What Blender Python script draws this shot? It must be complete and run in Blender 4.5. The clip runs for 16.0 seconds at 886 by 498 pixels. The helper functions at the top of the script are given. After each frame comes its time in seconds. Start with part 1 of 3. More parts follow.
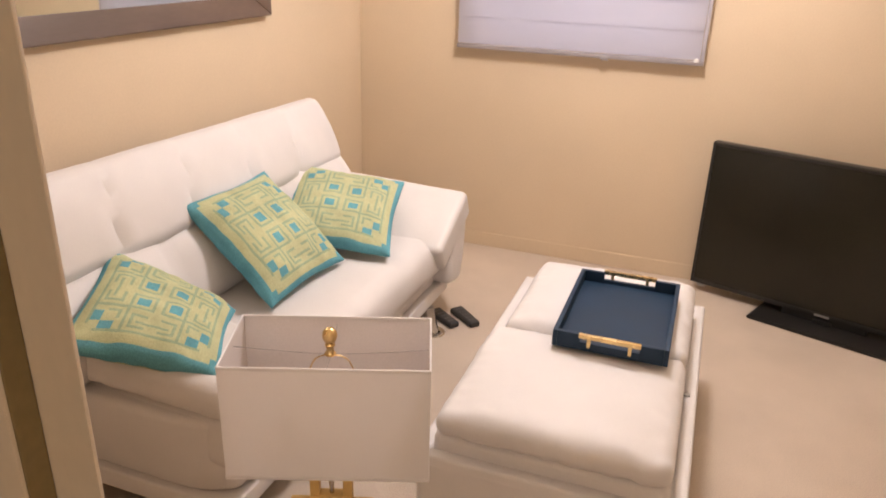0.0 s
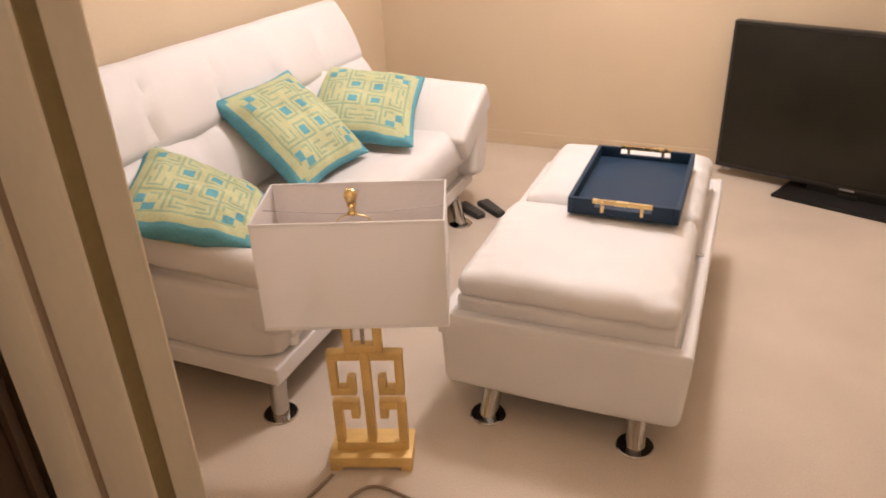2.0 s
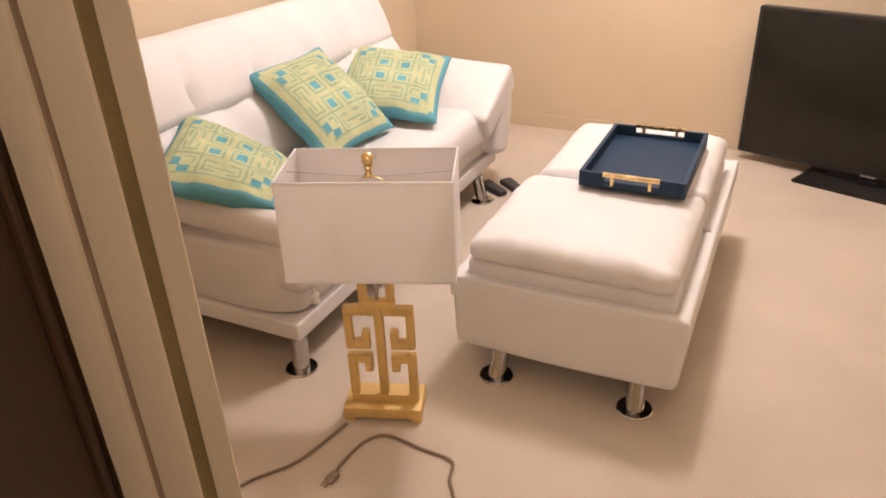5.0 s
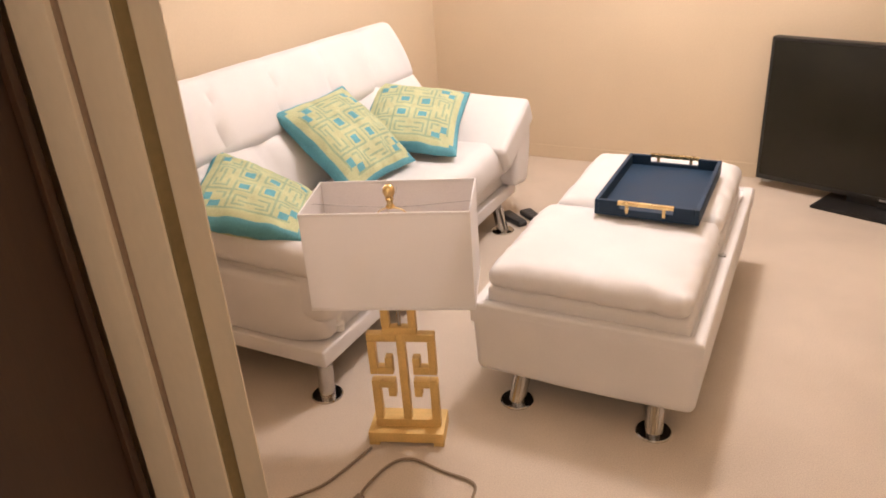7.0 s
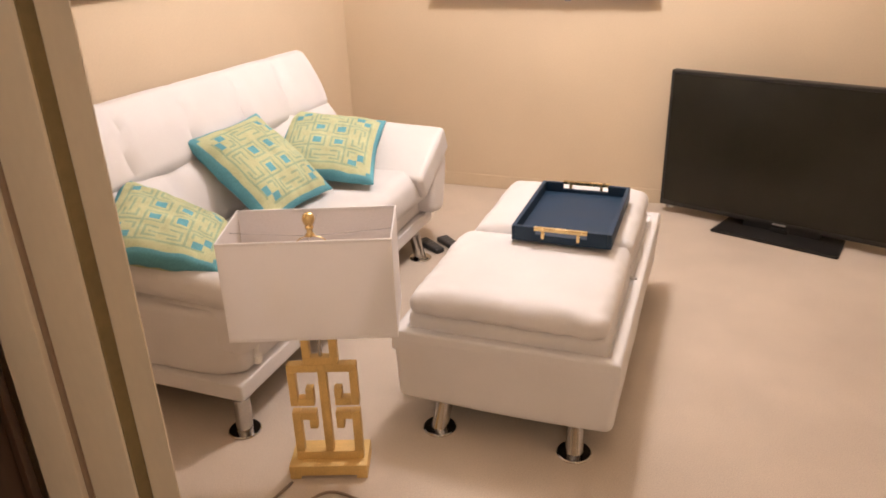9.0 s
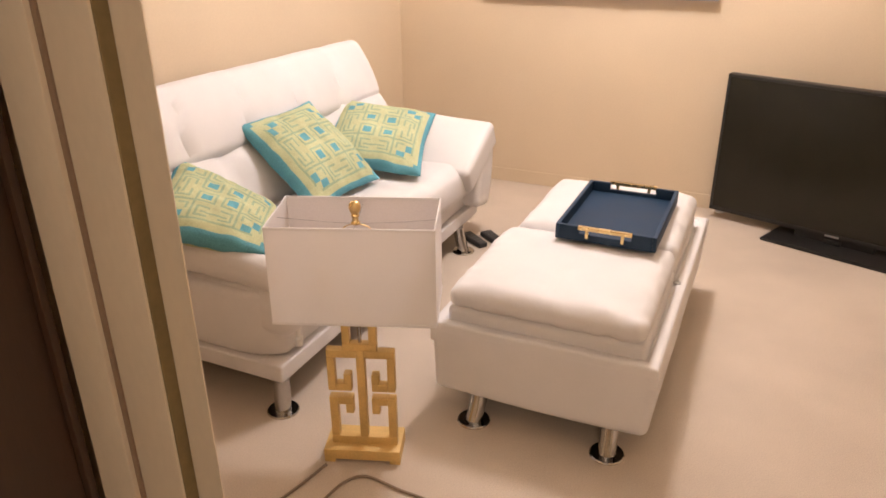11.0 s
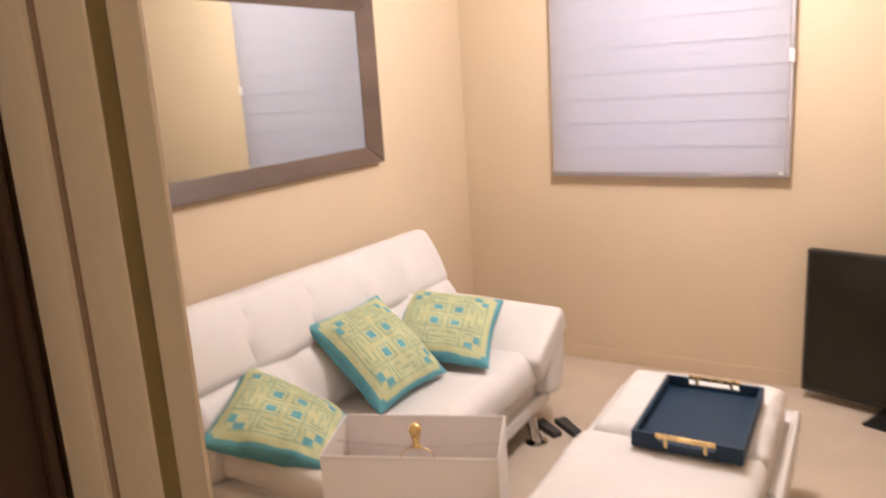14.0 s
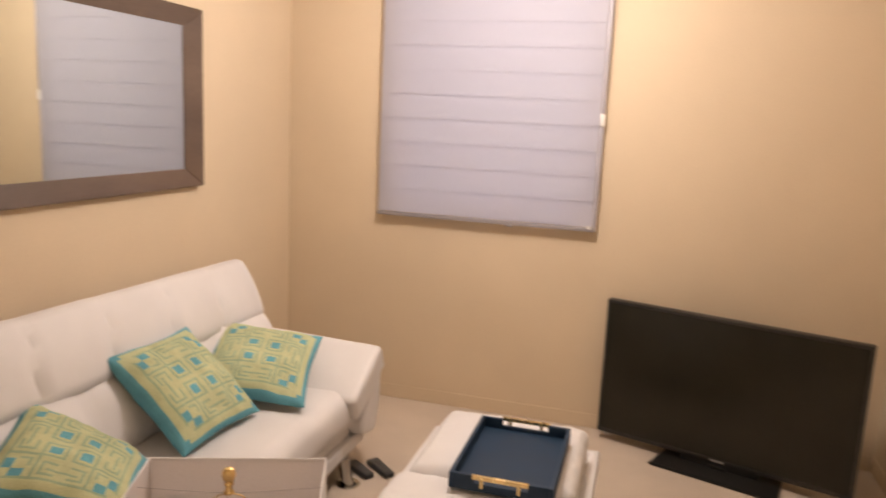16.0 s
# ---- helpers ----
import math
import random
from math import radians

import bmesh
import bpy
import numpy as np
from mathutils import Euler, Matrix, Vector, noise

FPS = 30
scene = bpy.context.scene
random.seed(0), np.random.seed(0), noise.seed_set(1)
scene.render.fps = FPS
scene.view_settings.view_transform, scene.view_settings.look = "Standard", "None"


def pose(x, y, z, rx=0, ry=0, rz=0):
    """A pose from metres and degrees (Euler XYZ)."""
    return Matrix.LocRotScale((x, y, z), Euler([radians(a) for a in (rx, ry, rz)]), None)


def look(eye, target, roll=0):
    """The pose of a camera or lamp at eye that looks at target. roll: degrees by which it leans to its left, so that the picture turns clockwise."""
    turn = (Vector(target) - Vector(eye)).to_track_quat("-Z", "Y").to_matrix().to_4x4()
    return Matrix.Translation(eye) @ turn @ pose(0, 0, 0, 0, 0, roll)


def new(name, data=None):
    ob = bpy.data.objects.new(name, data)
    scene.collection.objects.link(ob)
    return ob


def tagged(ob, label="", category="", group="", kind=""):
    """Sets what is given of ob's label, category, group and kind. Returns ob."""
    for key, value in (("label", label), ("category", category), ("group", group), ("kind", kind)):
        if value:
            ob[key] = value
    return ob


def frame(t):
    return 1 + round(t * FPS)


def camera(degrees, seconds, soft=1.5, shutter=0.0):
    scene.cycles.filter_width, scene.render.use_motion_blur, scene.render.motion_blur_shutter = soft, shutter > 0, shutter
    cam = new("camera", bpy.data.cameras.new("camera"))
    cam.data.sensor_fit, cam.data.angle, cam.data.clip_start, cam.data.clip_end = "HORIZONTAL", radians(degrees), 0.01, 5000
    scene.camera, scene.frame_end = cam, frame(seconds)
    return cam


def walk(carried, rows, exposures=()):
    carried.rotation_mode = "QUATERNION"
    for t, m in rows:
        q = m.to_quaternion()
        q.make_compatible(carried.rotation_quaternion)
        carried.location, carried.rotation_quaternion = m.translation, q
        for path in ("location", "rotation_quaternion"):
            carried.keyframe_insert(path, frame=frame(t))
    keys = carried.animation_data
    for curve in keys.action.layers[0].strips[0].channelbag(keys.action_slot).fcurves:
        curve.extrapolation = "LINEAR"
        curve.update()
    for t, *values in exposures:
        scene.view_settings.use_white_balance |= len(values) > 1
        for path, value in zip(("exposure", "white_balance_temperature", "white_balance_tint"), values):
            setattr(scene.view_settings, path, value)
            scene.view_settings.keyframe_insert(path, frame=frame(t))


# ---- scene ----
cam = camera(61.6, 16.0, soft=1.7, shutter=0.45)
PATH = [
    (0, (0.335, -0.508, 1.395), (-0.3, 1.228, 0.632), 1.8),
    (0.5, (0.334, -0.53, 1.384), (-0.316, 1.227, 0.683), 2.0),
    (0.7, (0.343, -0.558, 1.36), (-0.347, 1.166, 0.617), 1.2),
    (0.9, (0.351, -0.588, 1.317), (-0.391, 1.061, 0.463), 0.7),
    (1, (0.35, -0.597, 1.313), (-0.408, 1.016, 0.404), 0.9),
    (1.5, (0.383, -0.614, 1.315), (-0.384, 0.974, 0.371), -0.9),
    (2, (0.443, -0.627, 1.304), (-0.265, 0.994, 0.37), -2.5),
    (2.5, (0.466, -0.638, 1.305), (-0.198, 0.978, 0.331), -2.8),
    (3, (0.451, -0.642, 1.307), (-0.173, 0.971, 0.301), -3.1),
    (3.5, (0.421, -0.683, 1.293), (-0.173, 0.939, 0.285), -3.8),
    (4, (0.43, -0.71, 1.296), (-0.163, 0.912, 0.289), -2.0),
    (4.5, (0.491, -0.713, 1.304), (-0.179, 0.895, 0.322), -1.1),
    (4.7, (0.525, -0.713, 1.294), (-0.22, 0.869, 0.323), -1.5),
    (6.8, (0.581, -0.759, 1.308), (-0.292, 0.811, 0.428), -3.6),
    (7, (0.587, -0.766, 1.311), (-0.281, 0.813, 0.442), -4.1),
    (7.5, (0.57, -0.757, 1.31), (-0.234, 0.862, 0.455), -4.8),
    (8, (0.539, -0.789, 1.325), (-0.191, 0.88, 0.5), -4.6),
    (8.5, (0.559, -0.784, 1.32), (-0.097, 0.928, 0.521), -3.6),
    (9, (0.571, -0.776, 1.311), (-0.094, 0.927, 0.499), -1.9),
    (9.5, (0.564, -0.772, 1.31), (-0.179, 0.887, 0.476), -1.1),
    (10, (0.571, -0.789, 1.315), (-0.204, 0.858, 0.485), -0.2),
    (12.5, (0.579, -0.768, 1.316), (-0.2, 0.886, 0.506), -1.7),
    (13, (0.569, -0.754, 1.333), (-0.252, 0.91, 0.588), -2.6),
    (13.5, (0.569, -0.748, 1.359), (-0.286, 0.947, 0.728), -3.0),
    (13.8, (0.579, -0.713, 1.435), (-0.346, 0.982, 0.917), -3.4),
    (14, (0.573, -0.682, 1.455), (-0.428, 0.992, 1.011), -3.6),
    (14.2, (0.582, -0.669, 1.489), (-0.504, 0.963, 1.094), -4.1),
    (14.5, (0.564, -0.638, 1.497), (-0.644, 0.925, 1.18), -4.5),
    (14.7, (0.607, -0.59, 1.524), (-0.664, 0.93, 1.25), -4.6),
    (15, (0.6, -0.598, 1.536), (-0.585, 0.99, 1.266), -3.1),
    (15.2, (0.617, -0.579, 1.562), (-0.5, 1.053, 1.269), -1.9),
    (15.5, (0.574, -0.614, 1.534), (-0.356, 1.13, 1.224), 1.2),
    (15.7, (0.548, -0.646, 1.484), (-0.217, 1.175, 1.17), 2.8),
    (16, (0.512, -0.673, 1.447), (-0.032, 1.219, 1.097), 2.7),
]
walk(cam, [(t, look(eye, target, roll)) for t, eye, target, roll in PATH],
     [(0, -0.24, 6400, 10), (0.5, -0.3, 6400, 10), (1, -0.06, 6400, 10), (2.5, -0.14, 6400, 10), (3.5, -0.07, 6400, 10), (4.5, 0, 6400, 10), (7, 0.05, 6400, 10), (8, 0, 6400, 10), (9, -0.08, 6400, 10), (10, -0.02, 6400, 10), (12.5, -0.03, 6400, 10), (13.5, -0.1, 6400, 10), (14, -0.24, 6400, 10), (14.5, -0.26, 6500, 10), (15, -0.4, 6600, 10), (15.5, -0.6, 6850, 10), (16, -0.63, 6920, 10)])

# ---- world and lights ----
world = bpy.data.worlds.new("sky")
scene.world = world
world.use_nodes = True
wn = world.node_tree.nodes
sky = wn.new("ShaderNodeTexSky")
sky.sky_type, sky.sun_disc = "NISHITA", False
sky.sun_elevation, sky.sun_rotation = radians(12), radians(200)
world.node_tree.links.new(sky.outputs[0], wn["Background"].inputs[0])
wn["Background"].inputs[1].default_value = 0.08
scene.view_settings.exposure = 0.0


def lamp(name, kind, place, power, color, size, turn=(0, 0, 0), size_y=None):
    data = bpy.data.lights.new(name, kind)
    data.energy, data.color = power, color
    if kind == "AREA":
        data.shape, data.size, data.size_y = "RECTANGLE" if size_y else "DISK", size, size_y or size
    else:
        data.shadow_soft_size = size
    ob = new(name, data)
    ob.matrix_world = pose(*place, *turn)
    return ob


lamp("ceiling_bulb", "POINT", (-0.02, 1.78, 2.08), 88, (1.0, 0.895, 0.87), 0.13)
lamp("hall_bulb", "POINT", (1.15, -2.15, 1.85), 30, (1.0, 0.935, 0.87), 0.16)
# daylight in the window's opening, behind the shade
lamp("window_daylight", "AREA", (-0.284, 2.855, 1.56), 6, (0.78, 0.80, 1.0), 0.93, (-90, 0, 0), 1.16)


# ---- materials ----
def mat(name, color, rough=0.6, metal=0.0, vary=0.12, scale=6.0, fine=200.0, bump=0.15, depth=0.001, spec=0.5, fine_vary=0.06, stretch=None):
    m = bpy.data.materials.new(name)
    m.use_nodes = True
    n, l = m.node_tree.nodes, m.node_tree.links
    b = n["Principled BSDF"]
    tc = n.new("ShaderNodeTexCoord")
    src = tc.outputs["Object"]
    if stretch:
        mp = n.new("ShaderNodeMapping")
        mp.inputs["Scale"].default_value = stretch
        l.new(src, mp.inputs[0])
        src = mp.outputs[0]
    big, small = n.new("ShaderNodeTexNoise"), n.new("ShaderNodeTexNoise")
    big.inputs["Scale"].default_value, small.inputs["Scale"].default_value = scale, fine
    big.inputs["Detail"].default_value = 4
    for t in (big, small):
        l.new(src, t.inputs["Vector"])
    mixes = []
    for t, amount in ((big, vary), (small, fine_vary)):
        r = n.new("ShaderNodeMapRange")
        r.inputs["From Min"].default_value, r.inputs["From Max"].default_value = 0.3, 0.7
        r.inputs["To Min"].default_value, r.inputs["To Max"].default_value = 1 - amount, 1 + amount
        l.new(t.outputs["Fac"], r.inputs["Value"])
        mixes.append(r)
    mul = n.new("ShaderNodeMath")
    mul.operation = "MULTIPLY"
    l.new(mixes[0].outputs[0], mul.inputs[0])
    l.new(mixes[1].outputs[0], mul.inputs[1])
    sc = n.new("ShaderNodeVectorMath")
    sc.operation = "SCALE"
    sc.inputs[0].default_value = color
    l.new(mul.outputs[0], sc.inputs["Scale"])
    l.new(sc.outputs[0], b.inputs["Base Color"])
    b.inputs["Roughness"].default_value, b.inputs["Metallic"].default_value = rough, metal
    b.inputs["Specular IOR Level"].default_value = spec
    rr = n.new("ShaderNodeMapRange")
    rr.inputs["To Min"].default_value, rr.inputs["To Max"].default_value = max(rough - 0.08, 0.02), min(rough + 0.08, 1)
    l.new(big.outputs["Fac"], rr.inputs["Value"])
    l.new(rr.outputs[0], b.inputs["Roughness"])
    if bump:
        bp = n.new("ShaderNodeBump")
        bp.inputs["Strength"].default_value, bp.inputs["Distance"].default_value = bump, depth
        l.new(small.outputs["Fac"], bp.inputs["Height"])
        l.new(bp.outputs[0], b.inputs["Normal"])
    return m


WALL = mat("beige_wall_paint", (0.63, 0.51, 0.365), 0.75, vary=0.03, scale=2.5, fine=140, bump=0.25, depth=0.0012, fine_vary=0.02, spec=0.3)
HALLWALL = mat("hall_wall_paint", (0.62, 0.48, 0.32), 0.75, vary=0.04, scale=2.5, fine=140, bump=0.25, depth=0.0012, spec=0.3)
CEIL = mat("ceiling_paint", (0.78, 0.74, 0.66), 0.9, vary=0.03, fine=90, bump=0.4, depth=0.002, spec=0.2)
CARPET = mat("carpet_pile", (0.56, 0.47, 0.385), 0.95, vary=0.10, scale=2.2, fine=330, bump=0.7, depth=0.004, spec=0.1, fine_vary=0.12)
TRIM = mat("painted_trim", (0.655, 0.56, 0.435), 0.5, vary=0.025, scale=4, fine=90, bump=0.10, depth=0.0006, fine_vary=0.02, stretch=(1, 1, 0.5))
# shadow colour for the door rebate's dark face
REBATE_SHADOW = mat("olive_brown_rebate_shadow", (0.21, 0.155, 0.07), 0.7, vary=0.15, scale=5, fine=80, bump=0.2)
# brown for the shaded face of the casing step
STEP_SHADOW = mat("brown_step_shadow", (0.24, 0.165, 0.11), 0.5, vary=0.1, scale=5, fine=80, bump=0.1)
DARKDOOR = mat("dark_stained_wood", (0.05, 0.026, 0.014), 0.45, vary=0.12, scale=5, fine=60, bump=0.2, stretch=(6, 6, 0.4))
LEATHER = mat("white_faux_leather", (0.675, 0.647, 0.643), 0.48, vary=0.03, scale=7, fine=420, bump=0.25, depth=0.0008, fine_vary=0.02, spec=0.4)
SHADE = mat("white_linen_shade", (0.90, 0.885, 0.89), 0.85, vary=0.02, scale=6, fine=900, bump=0.1, depth=0.0003, spec=0.2, fine_vary=0.03)
SHADE_IN = mat("shade_lining", (0.86, 0.82, 0.81), 0.7, vary=0.03, scale=6, fine=300, bump=0.1, spec=0.2)
GOLDPAINT = mat("gold_painted_metal", (0.62, 0.41, 0.145), 0.5, 0.12, vary=0.12, scale=14, fine=220, bump=0.15, depth=0.0006)
BRASS = mat("polished_brass", (0.70, 0.505, 0.235), 0.27, 1.0, vary=0.08, scale=30, fine=200, bump=0.03)
CHROME = mat("chrome", (0.50, 0.485, 0.47), 0.05, 1.0, vary=0.04, scale=30, fine=200, bump=0.0)
NAVY = mat("navy_lacquer", (0.010, 0.030, 0.064), 0.5, vary=0.15, scale=9, fine=260, bump=0.2, depth=0.0006, spec=0.3)
SCREEN = mat("tv_screen_glass", (0.016, 0.0145, 0.009), 0.22, vary=0.1, bump=0.0, spec=0.35)
BLACK = mat("black_plastic", (0.014, 0.013, 0.012), 0.38, vary=0.15, fine=300, bump=0.1)
RUBBER = mat("remote_plastic", (0.03, 0.029, 0.03), 0.5, vary=0.15, fine=300, bump=0.1)
GREYBTN = mat("grey_rubber", (0.12, 0.12, 0.125), 0.6, bump=0.0)
SILVER = mat("silver_mark", (0.45, 0.44, 0.43), 0.35, 0.6, bump=0.0)
FRAMEWOOD = mat("brown_frame_wood", (0.115, 0.076, 0.055), 0.45, vary=0.2, scale=8, fine=120, bump=0.2, depth=0.0008, stretch=(1, 0.2, 1))
HEM = mat("grey_aluminium_rail", (0.33, 0.305, 0.32), 0.4, 0.3, vary=0.08, bump=0.05)
GUIDE = mat("lavender_grey_guide", (0.40, 0.375, 0.41), 0.5, vary=0.06, bump=0.05)
CORD = mat("brown_cord", (0.22, 0.16, 0.11), 0.5, vary=0.1, bump=0.1)
WHITEPLASTIC = mat("white_plastic", (0.8, 0.77, 0.73), 0.4, vary=0.04, bump=0.0)
TEAL = mat("teal_wool", (0.125, 0.345, 0.42), 0.9, vary=0.12, scale=12, fine=380, bump=0.7, depth=0.002, spec=0.1, fine_vary=0.2)
LIME = mat("yellow_green_wool", (0.475, 0.49, 0.29), 0.9, vary=0.10, scale=12, fine=380, bump=0.7, depth=0.002, spec=0.1, fine_vary=0.16)
SAGE = mat("sage_outline_wool", (0.31, 0.395, 0.27), 0.9, vary=0.12, scale=12, fine=380, bump=0.7, depth=0.002, spec=0.1, fine_vary=0.2)

# near-black, for unseen sheets that deepen the shadow under the furniture
UNDER_SHADOW = mat("dark_under_shadow", (0.07, 0.065, 0.06), 0.95, vary=0.1, fine=300, bump=0.2, spec=0.1)

MIRROR = bpy.data.materials.new("mirror_glass")
MIRROR.use_nodes = True
mb = MIRROR.node_tree.nodes["Principled BSDF"]
mb.inputs["Base Color"].default_value, mb.inputs["Metallic"].default_value, mb.inputs["Roughness"].default_value = (0.69, 0.715, 0.675, 1), 1.0, 0.015

GLASS = bpy.data.materials.new("window_glass")
GLASS.use_nodes = True
gb = GLASS.node_tree.nodes["Principled BSDF"]
gb.inputs["Transmission Weight"].default_value, gb.inputs["Roughness"].default_value, gb.inputs["IOR"].default_value = 1.0, 0.0, 1.45

sn, sl = SHADE.node_tree.nodes, SHADE.node_tree.links
st, sm = sn.new("ShaderNodeBsdfTranslucent"), sn.new("ShaderNodeMixShader")
st.inputs[0].default_value = (0.82, 0.78, 0.77, 1)
sm.inputs[0].default_value = 0.36
sl.new(sn["Principled BSDF"].outputs[0], sm.inputs[1])
sl.new(st.outputs[0], sm.inputs[2])
sl.new(sm.outputs[0], sn["Material Output"].inputs[0])

sn, sl = SHADE_IN.node_tree.nodes, SHADE_IN.node_tree.links
st, sm = sn.new("ShaderNodeBsdfTranslucent"), sn.new("ShaderNodeMixShader")
st.inputs[0].default_value = (0.84, 0.80, 0.79, 1)
sm.inputs[0].default_value = 0.50
sl.new(sn["Principled BSDF"].outputs[0], sm.inputs[1])
sl.new(st.outputs[0], sm.inputs[2])
sl.new(sm.outputs[0], sn["Material Output"].inputs[0])

# translucent woven shade cloth
CLOTH = mat("shade_cloth", (0.53, 0.515, 0.56), 0.85, vary=0.03, scale=3, fine=600, bump=0.15, depth=0.0004, spec=0.1, stretch=(1, 1, 2))
cn, cl = CLOTH.node_tree.nodes, CLOTH.node_tree.links
tr, mx = cn.new("ShaderNodeBsdfTranslucent"), cn.new("ShaderNodeMixShader")
tr.inputs[0].default_value = (0.80, 0.78, 0.84, 1)
mx.inputs[0].default_value = 0.42
cl.new(cn["Principled BSDF"].outputs[0], mx.inputs[1])
cl.new(tr.outputs[0], mx.inputs[2])
cl.new(mx.outputs[0], cn["Material Output"].inputs[0])


# ---- building helpers ----
def part(name, bm, material, parent=None, label="", smooth=True):
    """Links a bmesh as one mesh object, under a thing or a part when one is given."""
    me = bpy.data.meshes.new(name)
    bmesh.ops.recalc_face_normals(bm, faces=bm.faces)
    bm.to_mesh(me)
    bm.free()
    for m in material if isinstance(material, (list, tuple)) else (material,):
        me.materials.append(m)
    if smooth:
        me.shade_smooth()
        me.set_sharp_from_angle(angle=radians(40))
    ob = new(name, me)
    if parent:
        ob.parent = parent
    if label:
        tagged(ob, label)
    return ob


def thing(name, place, rz, label, category, group=""):
    ob = new(name)
    ob.empty_display_size = 0.1
    ob.matrix_world = pose(*place, 0, 0, rz)
    return tagged(ob, label, category, group)


def box(x0, x1, y0, y1, z0, z1, bevel=0.0, segments=2, bm=None):
    one = bmesh.new()
    v = [one.verts.new((x, y, z)) for x in (x0, x1) for y in (y0, y1) for z in (z0, z1)]
    for f in ((0, 1, 3, 2), (4, 6, 7, 5), (0, 4, 5, 1), (2, 3, 7, 6), (0, 2, 6, 4), (1, 5, 7, 3)):
        one.faces.new([v[i] for i in f])
    bmesh.ops.recalc_face_normals(one, faces=one.faces)
    if bevel:
        bmesh.ops.bevel(one, geom=list(one.edges), offset=bevel, segments=segments, profile=0.6, affect="EDGES")
    return add(bm, one)


def add(bm, one):
    """Joins the bmesh one into bm."""
    if bm is None:
        return one
    me = bpy.data.meshes.new("join")
    one.to_mesh(me)
    one.free()
    bm.from_mesh(me)
    bpy.data.meshes.remove(me)
    return bm


def lathe(profile, steps=24, bm=None):
    """A turned shape round z from (radius, height) pairs."""
    one = bmesh.new()
    rings = []
    for r, z in profile:
        rings.append([one.verts.new((r * math.cos(a), r * math.sin(a), z)) for a in (2 * math.pi * k / steps for k in range(steps))])
    for a, b in zip(rings, rings[1:]):
        for k in range(steps):
            one.faces.new((a[k], a[(k + 1) % steps], b[(k + 1) % steps], b[k]))
    one.faces.new(rings[0][::-1])
    one.faces.new(rings[-1])
    return add(bm, one)


def soft(half, r, seg, warp=None):
    """A rounded, finely divided block with half sizes half and edge radius r; warp(p, h) moves each point."""
    h = Vector(half)
    r = min(r, min(half) * 0.98)
    lines = []
    for i in range(3):
        inner = h[i] - r
        mid = [inner * (2 * k / seg[i] - 1) for k in range(seg[i] + 1)]
        edge = [inner + r * math.tan(math.pi / 4 * k / 3) for k in (1, 2, 3)]
        lines.append([-e for e in edge[::-1]] + mid + edge)
    bm = bmesh.new()
    made = {}

    def vert(q):
        key = tuple(round(c, 6) for c in q)
        if key not in made:
            p = Vector(q)
            core = Vector([max(-(h[i] - r), min(h[i] - r, p[i])) for i in range(3)])
            d = p - core
            p = core + d.normalized() * r if d.length > 1e-9 else p
            made[key] = bm.verts.new(warp(p, h) if warp else p)
        return made[key]

    for axis in range(3):
        a, b = [i for i in range(3) if i != axis]
        for side in (-1, 1):
            for i in range(len(lines[a]) - 1):
                for j in range(len(lines[b]) - 1):
                    quad = []
                    for u, v in ((i, j), (i + 1, j), (i + 1, j + 1), (i, j + 1)):
                        q = [0, 0, 0]
                        q[axis], q[a], q[b] = side * h[axis], lines[a][u], lines[b][v]
                        quad.append(vert(q))
                    bm.faces.new(quad)
    bmesh.ops.recalc_face_normals(bm, faces=bm.faces)
    return bm


def moved(bm, m):
    bmesh.ops.transform(bm, matrix=m, verts=bm.verts)
    return bm


def tube(points, radius, steps=8, bm=None):
    """A round cord along smoothed points."""
    pts = [Vector(p) for p in points]
    path = []
    for i in range(len(pts) - 1):
        p0, p1, p2, p3 = pts[max(i - 1, 0)], pts[i], pts[i + 1], pts[min(i + 2, len(pts) - 1)]
        for k in range(8):
            t = k / 8
            path.append(0.5 * (2 * p1 + (p2 - p0) * t + (2 * p0 - 5 * p1 + 4 * p2 - p3) * t * t + (3 * p1 - p0 - 3 * p2 + p3) * t**3))
    path.append(pts[-1])
    one = bmesh.new()
    rings = []
    for i, p in enumerate(path):
        d = (path[min(i + 1, len(path) - 1)] - path[max(i - 1, 0)]).normalized()
        s = d.cross(Vector((0, 0, 1)))
        s = s.normalized() if s.length > 1e-4 else Vector((1, 0, 0))
        u = s.cross(d)
        rings.append([one.verts.new(p + radius * (s * math.cos(a) + u * math.sin(a))) for a in (2 * math.pi * k / steps for k in range(steps))])
    for a, b in zip(rings, rings[1:]):
        for k in range(steps):
            one.faces.new((a[k], a[(k + 1) % steps], b[(k + 1) % steps], b[k]))
    one.faces.new(rings[0])
    one.faces.new(rings[-1][::-1])
    return add(bm, one)


def bell(v, at, w):
    return math.exp(-((v - at) / w) ** 2)


# ---- the room's shell ----
XL, XR, YB, YF, H = -1.33, 1.52, 2.80, -0.122, 2.44


def structure(name, bm, material, label, smooth=False):
    return tagged(part(name, bm, material, smooth=smooth), label, "", "", "structure")


structure("floor", box(-1.6, 1.9, -2.5, 3.1, -0.12, 0), CARPET, "short-pile beige carpet over the whole floor")
structure("ceiling", box(-1.6, 1.9, -2.5, 3.1, H, H + 0.12), CEIL, "plain off-white painted ceiling")
structure("wall_west", box(XL - 0.12, XL, YF - 0.12, YB + 0.15, 0, H), WALL, "plain beige painted wall behind the sofa")
structure("wall_east", box(XR, XR + 0.12, YF - 0.12, YB + 0.15, 0, H), WALL, "plain beige painted wall beside the television")
WX0, WX1, WZ0, WZ1 = -0.76, 0.19, 0.99, 2.14
wb = box(XL, WX0, YB, YB + 0.15, 0, H)
box(WX1, XR, YB, YB + 0.15, 0, H, bm=wb)
